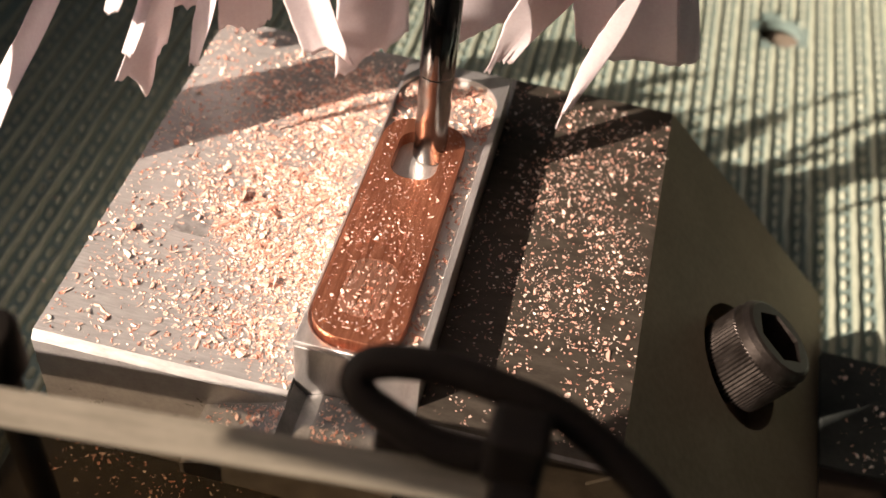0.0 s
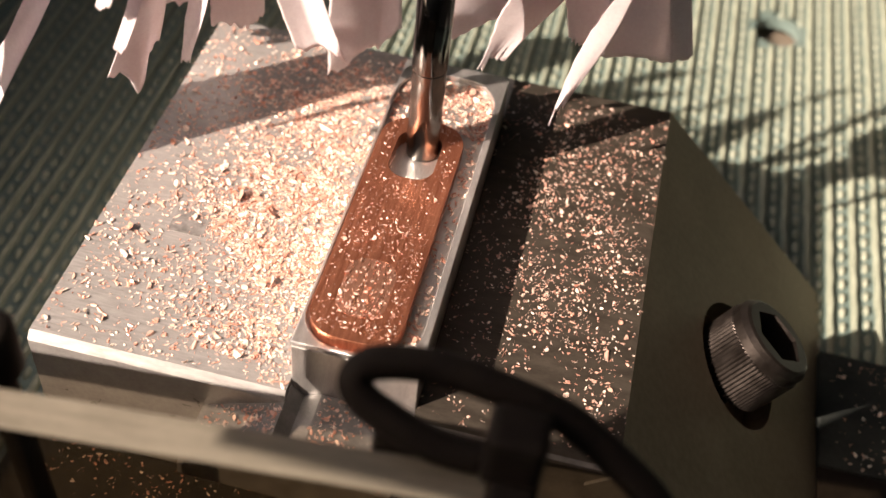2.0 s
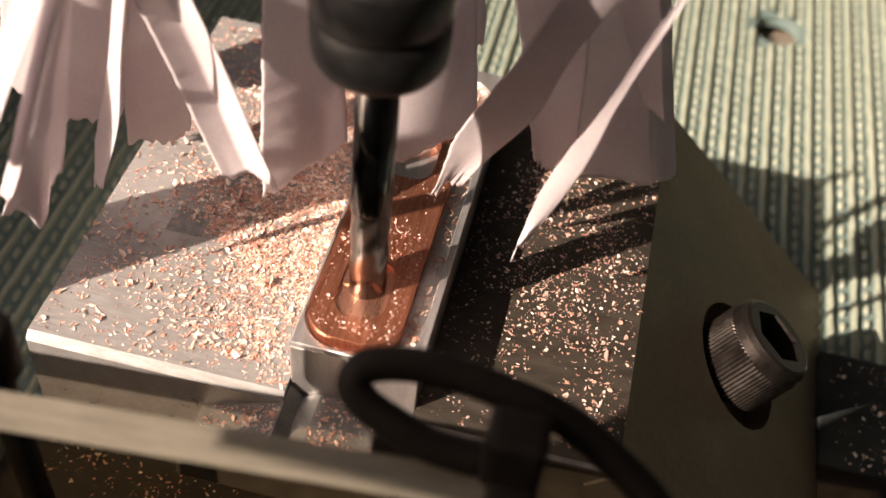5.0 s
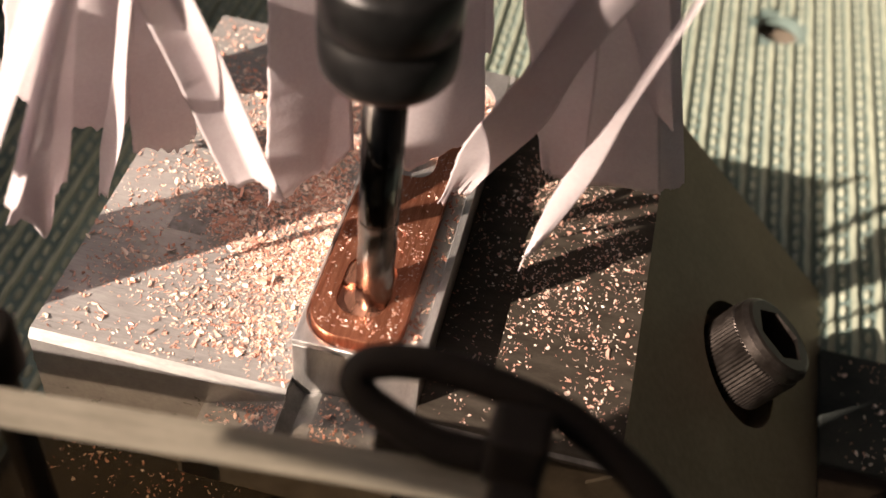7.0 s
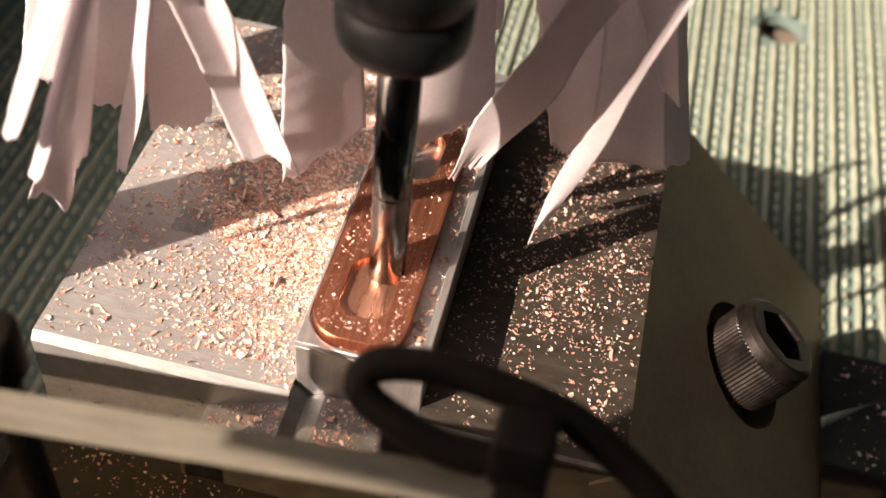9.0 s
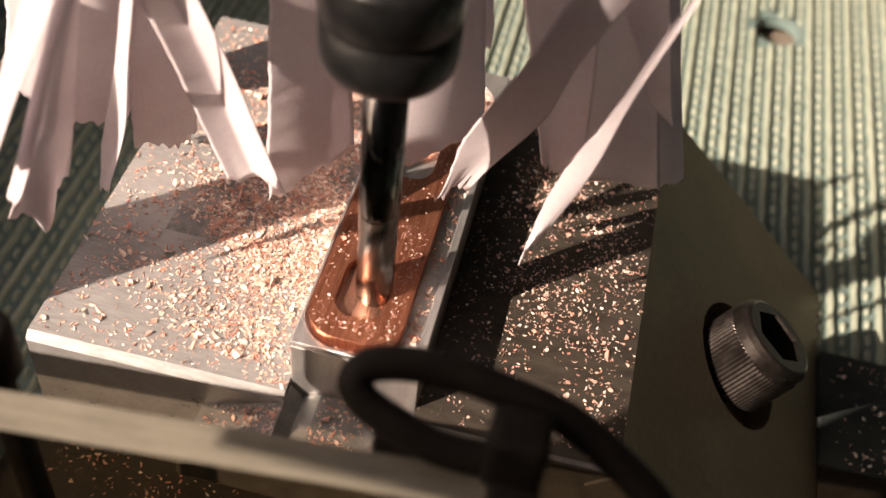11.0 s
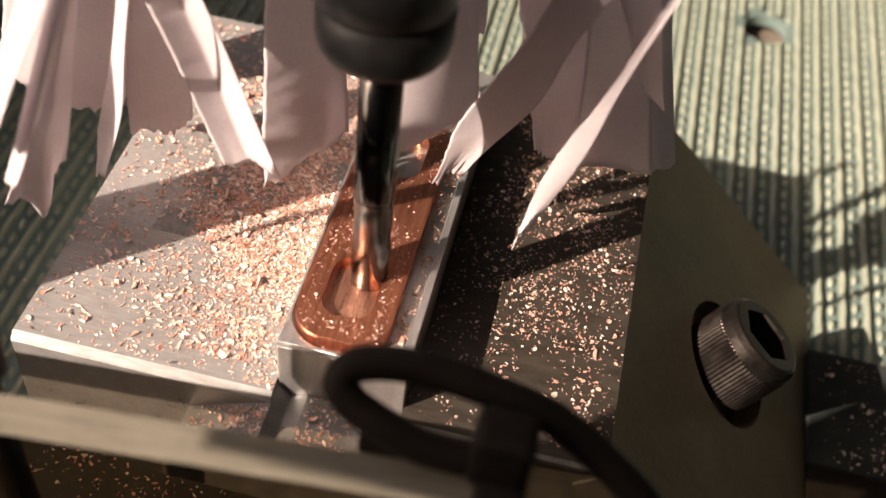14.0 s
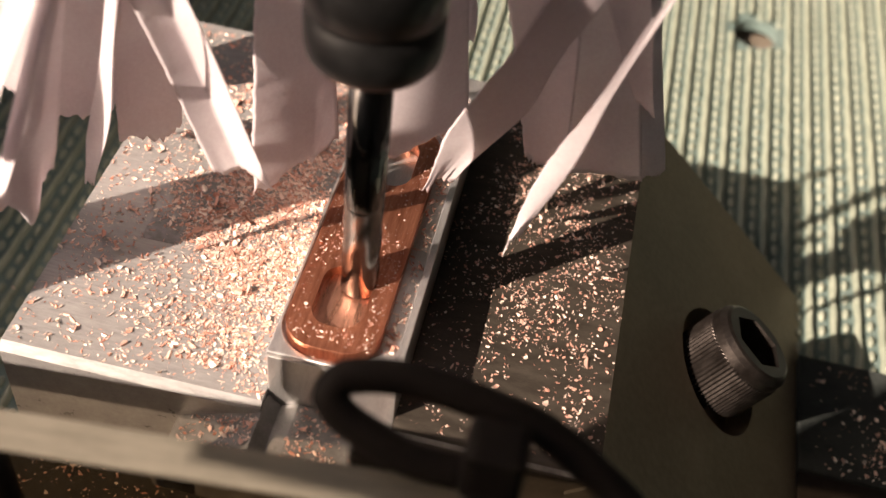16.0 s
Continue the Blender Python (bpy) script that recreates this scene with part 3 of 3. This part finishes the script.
def flakes(spots, seed, size=(0.35, 1.0)):
    """Curled chips lying at the spots (x, y, z): bent tapering strips of three lengths with a triangular section."""
    rng = np.random.RandomState(seed)
    n = len(spots)
    L = np.exp(rng.normal(0, 0.42, n)) * (size[0] + size[1]) / 2
    w = L * rng.uniform(0.2, 0.75, n) ** 1.2
    curl = rng.uniform(0.3, 1.3, n) * rng.choice((-1, 1), n)
    yaw, tilt = rng.uniform(0, 2 * math.pi, n), rng.normal(0, 0.5, n)
    verts, faces = np.zeros((n, 12, 3)), []
    for k in range(4):
        s = (k / 3 - 0.5)
        ax = L * np.sin(curl * 2 * s) / (2 * np.abs(curl)) * np.sign(curl)
        az = L * (1 - np.cos(curl * 2 * s)) / (2 * np.abs(curl))
        ww = w * (0.45, 1.0, 0.9, 0.35)[k]
        for c, (o, h) in enumerate(((-0.5, 0.0), (0.5, 0.1), (0.05, 0.3))):
            x, y, z = ax, o * ww, az + h * ww
            y, z = y * np.cos(tilt) - z * np.sin(tilt), y * np.sin(tilt) + z * np.cos(tilt)
            verts[:, 3 * k + c] = np.stack([x * np.cos(yaw) - y * np.sin(yaw), x * np.sin(yaw) + y * np.cos(yaw), z], 1)
    verts[:, :, 2] -= verts[:, :, 2].min(axis=1, keepdims=True) - 0.02
    verts += np.asarray(spots)[:, None, :]
    base = [(3 * k + c, 3 * k + (c + 1) % 3, 3 * k + 3 + (c + 1) % 3, 3 * k + 3 + c) for k in range(3) for c in range(3)]
    for i in range(n):
        faces += [tuple(12 * i + q for q in f) for f in base]
        faces += [(12 * i + 2, 12 * i + 1, 12 * i), (12 * i + 9, 12 * i + 10, 12 * i + 11)]
    me = bpy.data.meshes.new("chips")
    me.from_pydata((verts.reshape(-1, 3) * 0.001).tolist(), [], faces)
    return me


def scatter(seed, n, x, y, z, pull=None):
    """n spots in a rectangle; pull (cx, cy, sx, sy, share) heaps a share of them round a centre."""
    rng = np.random.RandomState(seed)
    p = np.stack([rng.uniform(*x, n), rng.uniform(*y, n)], 1)
    if pull:
        m = rng.uniform(0, 1, n) < pull[4]
        q = np.stack([rng.normal(pull[0], pull[2], n), rng.normal(pull[1], pull[3], n)], 1)
        p[m] = q[m]
    clump = np.array([noise.noise((a * 0.12, b * 0.12, seed)) for a, b in p])
    keep = (p[:, 0] > x[0]) & (p[:, 0] < x[1]) & (p[:, 1] > y[0]) & (p[:, 1] < y[1]) & (clump + rng.uniform(-0.45, 0.6, n) > -0.1)
    p = p[keep]
    return np.column_stack([p, np.full(len(p), z)])


def loose_chips():
    """The larger single curls, each a thing of its own on one of eight shapes."""
    shapes = [flakes(np.zeros((1, 3)), 40 + i, (0.5, 0.8)) for i in range(8)]
    for me in shapes:
        me.materials.append(CHIP_ONE)
    rng = np.random.RandomState(12)
    spots = [(x, y, -10.98) for x, y, _ in scatter(31, 260, (-50, -11), (-2, 78), 0)] + [(x, y, -10.98) for x, y, _ in scatter(32, 40, (12, 41), (-2, 78), 0)]
    for i, (x, y, z) in enumerate(spots):
        ob = new("copper_chip", shapes[i % 8])
        ob.matrix_basis = at_mm(x, y, z) @ Matrix.Rotation(rng.uniform(0, 6.28), 4, "Z")
        tagged(ob, "large curled copper chip lying on the steel bed", "metal chip", "loose chips on the bed")


def chips():
    def heap(name, spots, seed, label, size=(0.35, 1.0)):
        ob = part(name, flakes(spots, seed, size), CHIP, None, "", at_mm(0, 0, 0))
        tagged(ob, label, "metal chips", kind="stuff")
    heap("copper_chips", scatter(1, 30000, (-51.5, -9.8), (-4.2, 80), -11.0, (-17.5, 38, 11, 22, 0.86)), 1, "curled copper chips strewn over the steel bed", (0.36, 0.86))
    heap("copper_chips", scatter(2, 6200, (10.6, 42.3), (-3.4, 80), -11.0, (29, 44, 8, 23, 0.7)), 2, "copper chips lying beside the block", (0.24, 0.62))
    sp = scatter(3, 2600, (COP_W0 + 0.6, COP_W1 - 0.6), (0.5, 50), 0.0)
    sp = sp[[not (-5.5 < a < 3.0 and (3.7 < b < 16.3 or 35.2 < b < 47.8)) for a, b, _ in sp]]
    heap("copper_chips", sp, 3, "fine copper chips on the copper blank", (0.17, 0.38))
    heap("copper_chips", np.vstack([scatter(4, 420, (6.5, 9.0), (2, 66), -2.58), scatter(5, 1900, (-8.8, 9.0), (51.2, 65.5), -2.58), scatter(14, 60, (-8.0, 8.5), (-1.2, -0.7), -2.58)]), 4,
         "copper chips caught in the recess of the block", (0.4, 1.0))
    tp = scatter(61, 1500, (-22, 9.5), (-16.6, -2.5), 0.0)
    tp = tp[(tp[:, 0] > -4.6) | (tp[:, 0] < -9.6)]
    tp[:, 2] = np.where(tp[:, 0] > -5, -13.2, -12.2 + 0.44 * (tp[:, 0] + 9.4))
    tp = tp[(tp[:, 0] > -5) | (tp[:, 1] < -6.2)]
    heap("copper_chips", tp, 61, "copper chips on the sloping tongue", (0.35, 0.8))
    heap("copper_chips", scatter(6, 1500, (-52, 24), (-38, -7), -38.5), 5, "copper chips on the ledge below the bed", (0.3, 0.7))
    loose_chips()
    heap("copper_chips", scatter(7, 500, (86.5, 130), (34.5, 62), -49.95, (103, 42, 6, 5, 0.6)), 6, "copper chips on the base slab", (0.4, 0.9))
    heap("copper_chips", scatter(8, 90, (-130, -56), (-20, 160), -51.5), 7, "stray copper chips on the mat", (0.6, 1.2))


def thrown_chips():
    """Chips that the cutter throws off, and the dust that lies where the front slot will be."""
    rng = np.random.RandomState(77)
    made = []
    for i in range(14):
        me = flakes(np.zeros((1, 3)), 70 + i, (0.7, 1.0))
        ob = part("flying_chip", me, CHIP_ONE, None, "", at_mm(0, 0, 0))
        tagged(ob, "small bright copper chip thrown off by the cutter", "metal chip", "chips thrown by the cutter")
        start = (rng.uniform(-7.5, 5.5), rng.uniform(18, 33), 0.0)
        a = rng.uniform(0, 2 * math.pi)
        end = (rng.uniform(-48, -12), rng.uniform(5, 70), -10.98) if i % 3 else (rng.uniform(13, 41), rng.uniform(5, 60), -10.98)
        made.append((ob, 1.0 * i + rng.uniform(0.2, 0.8), start, end, rng.uniform(8, 22), math.degrees(a)))
    sp = scatter(51, 500, (-5.0, 2.5), (4.2, 15.8), 0.0)
    dust = part("copper_dust", flakes(sp, 52, (0.22, 0.48)), CHIP, None, "", at_mm(0, 0, 0))
    tagged(dust, "fine copper chips on the uncut end of the blank", "metal chips", kind="stuff")
    return made, dust


# ---- what moves ----
def motions(s, mill, k, floors, thrown, dust):
    """The spindle and its skirt go back and forth over the blank; the slot floors sink as they are cut."""
    way = [(0.0, 0.0, 36.0, -1.0), (0.5, -1.3, 33.0, -1.0), (1.0, -1.4, 31.0, -1.0), (1.5, 0.6, 30.0, -1.0), (2.0, -1.0, 36.4, -1.0), (2.3, -1.5, 34.0, 0.6),
           (2.5, -2.2, 18.6, 1.6), (2.7, -1.4, 10.0, 1.8), (3.0, -0.3, 4.3, 0.6), (3.5, -0.1, 5.6, 0.2), (4.0, -0.8, 6.9, 0.0), (4.8, -1.6, 3.0, 0.0), (5.6, 0.2, 0.2, 0.0),
           (6.5, -1.2, -0.5, 0.0), (7.0, 0.0, 0.0, 0.0), (7.5, 0.0, 1.5, 0.0), (8.0, 0.1, 3.0, 0.0), (8.5, -0.1, 4.6, 0.0), (9.0, -0.1, 6.0, 0.0), (9.8, -1.6, 3.4, 0.0),
           (10.6, -0.8, 0.0, 0.0), (11.5, 0.3, 4.7, 0.0), (12.0, -1.4, 5.6, 0.0), (12.5, -1.8, 2.7, 0.0), (13.0, -1.5, -0.3, 0.0), (13.5, 0.4, 1.7, 0.0),
           (14.0, 0.2, 4.8, 0.0), (14.5, -1.1, 6.8, 0.0), (15.0, -1.8, 4.6, 0.0), (15.5, -0.6, 5.8, 0.0), (16.0, 0.1, 5.1, 0.0)]
    for ob in (s, k):
        walk(ob, [(t, at_mm(TIP[0] + x, TIP[1] + y, TIP[2] + z)) for t, x, y, z in way])
    walk(mill, [(i / FPS, pose(0, 0, 0, 0, 0, -83.0 * i)) for i in range(481)])
    # depths of the three floors in millimetres
    cuts = ([(0, 0), (4.2, 0), (5.6, -0.9), (9.2, -1.1), (16, -1.8)], [(0, 0), (3.0, 0), (3.3, -0.6), (9.2, -1.1), (16, -1.8)], [(0, 0), (3.5, 0), (4.2, -0.25), (6.9, -0.3), (7.8, -1.0), (9.2, -1.1), (16, -1.8)])
    for ob, rows in zip(floors, cuts):
        walk(ob, [(t, pose(0, 0, z * 0.001)) for t, z in rows])
    # the cutter sweeps the dust off the blank as it arrives
    walk(dust, [(t, at_mm(x, y, z)) for t, x, y, z in ((0, 0, 0, 0), (3.0, 0, 0, 0), (3.2, -6, 2, 5), (3.5, -21, 6, -10.98), (16, -21, 6, -10.98))])
    for ob, t0, a, b, rise, turn in thrown:
        rows = [(0.0, at_mm(*a) @ pose(0, 0, 0, 0, 0, turn)), (t0, at_mm(*a) @ pose(0, 0, 0, 0, 0, turn))]
        for q in (0.25, 0.5, 0.75):
            x, y, z = (p + (e - p) * q for p, e in zip(a, b))
            rows.append((t0 + 0.5 * q, at_mm(x, y, z + 4 * rise * q * (1 - q)) @ pose(0, 0, 0, 80 * q, 50 * q, turn + 60 * q)))
        rows += [(t0 + 0.5, at_mm(*b) @ pose(0, 0, 0, 0, 0, turn + 40)), (16.0, at_mm(*b) @ pose(0, 0, 0, 0, 0, turn + 40))]
        walk(ob, rows)


table()
fixture()
screw()
bar, floors = work()
spindle_thing, mill = spindle()
skirt_thing = skirt()
guard()
cable()
chips()
thrown, dust = thrown_chips()
motions(spindle_thing, mill, skirt_thing, floors, thrown, dust)
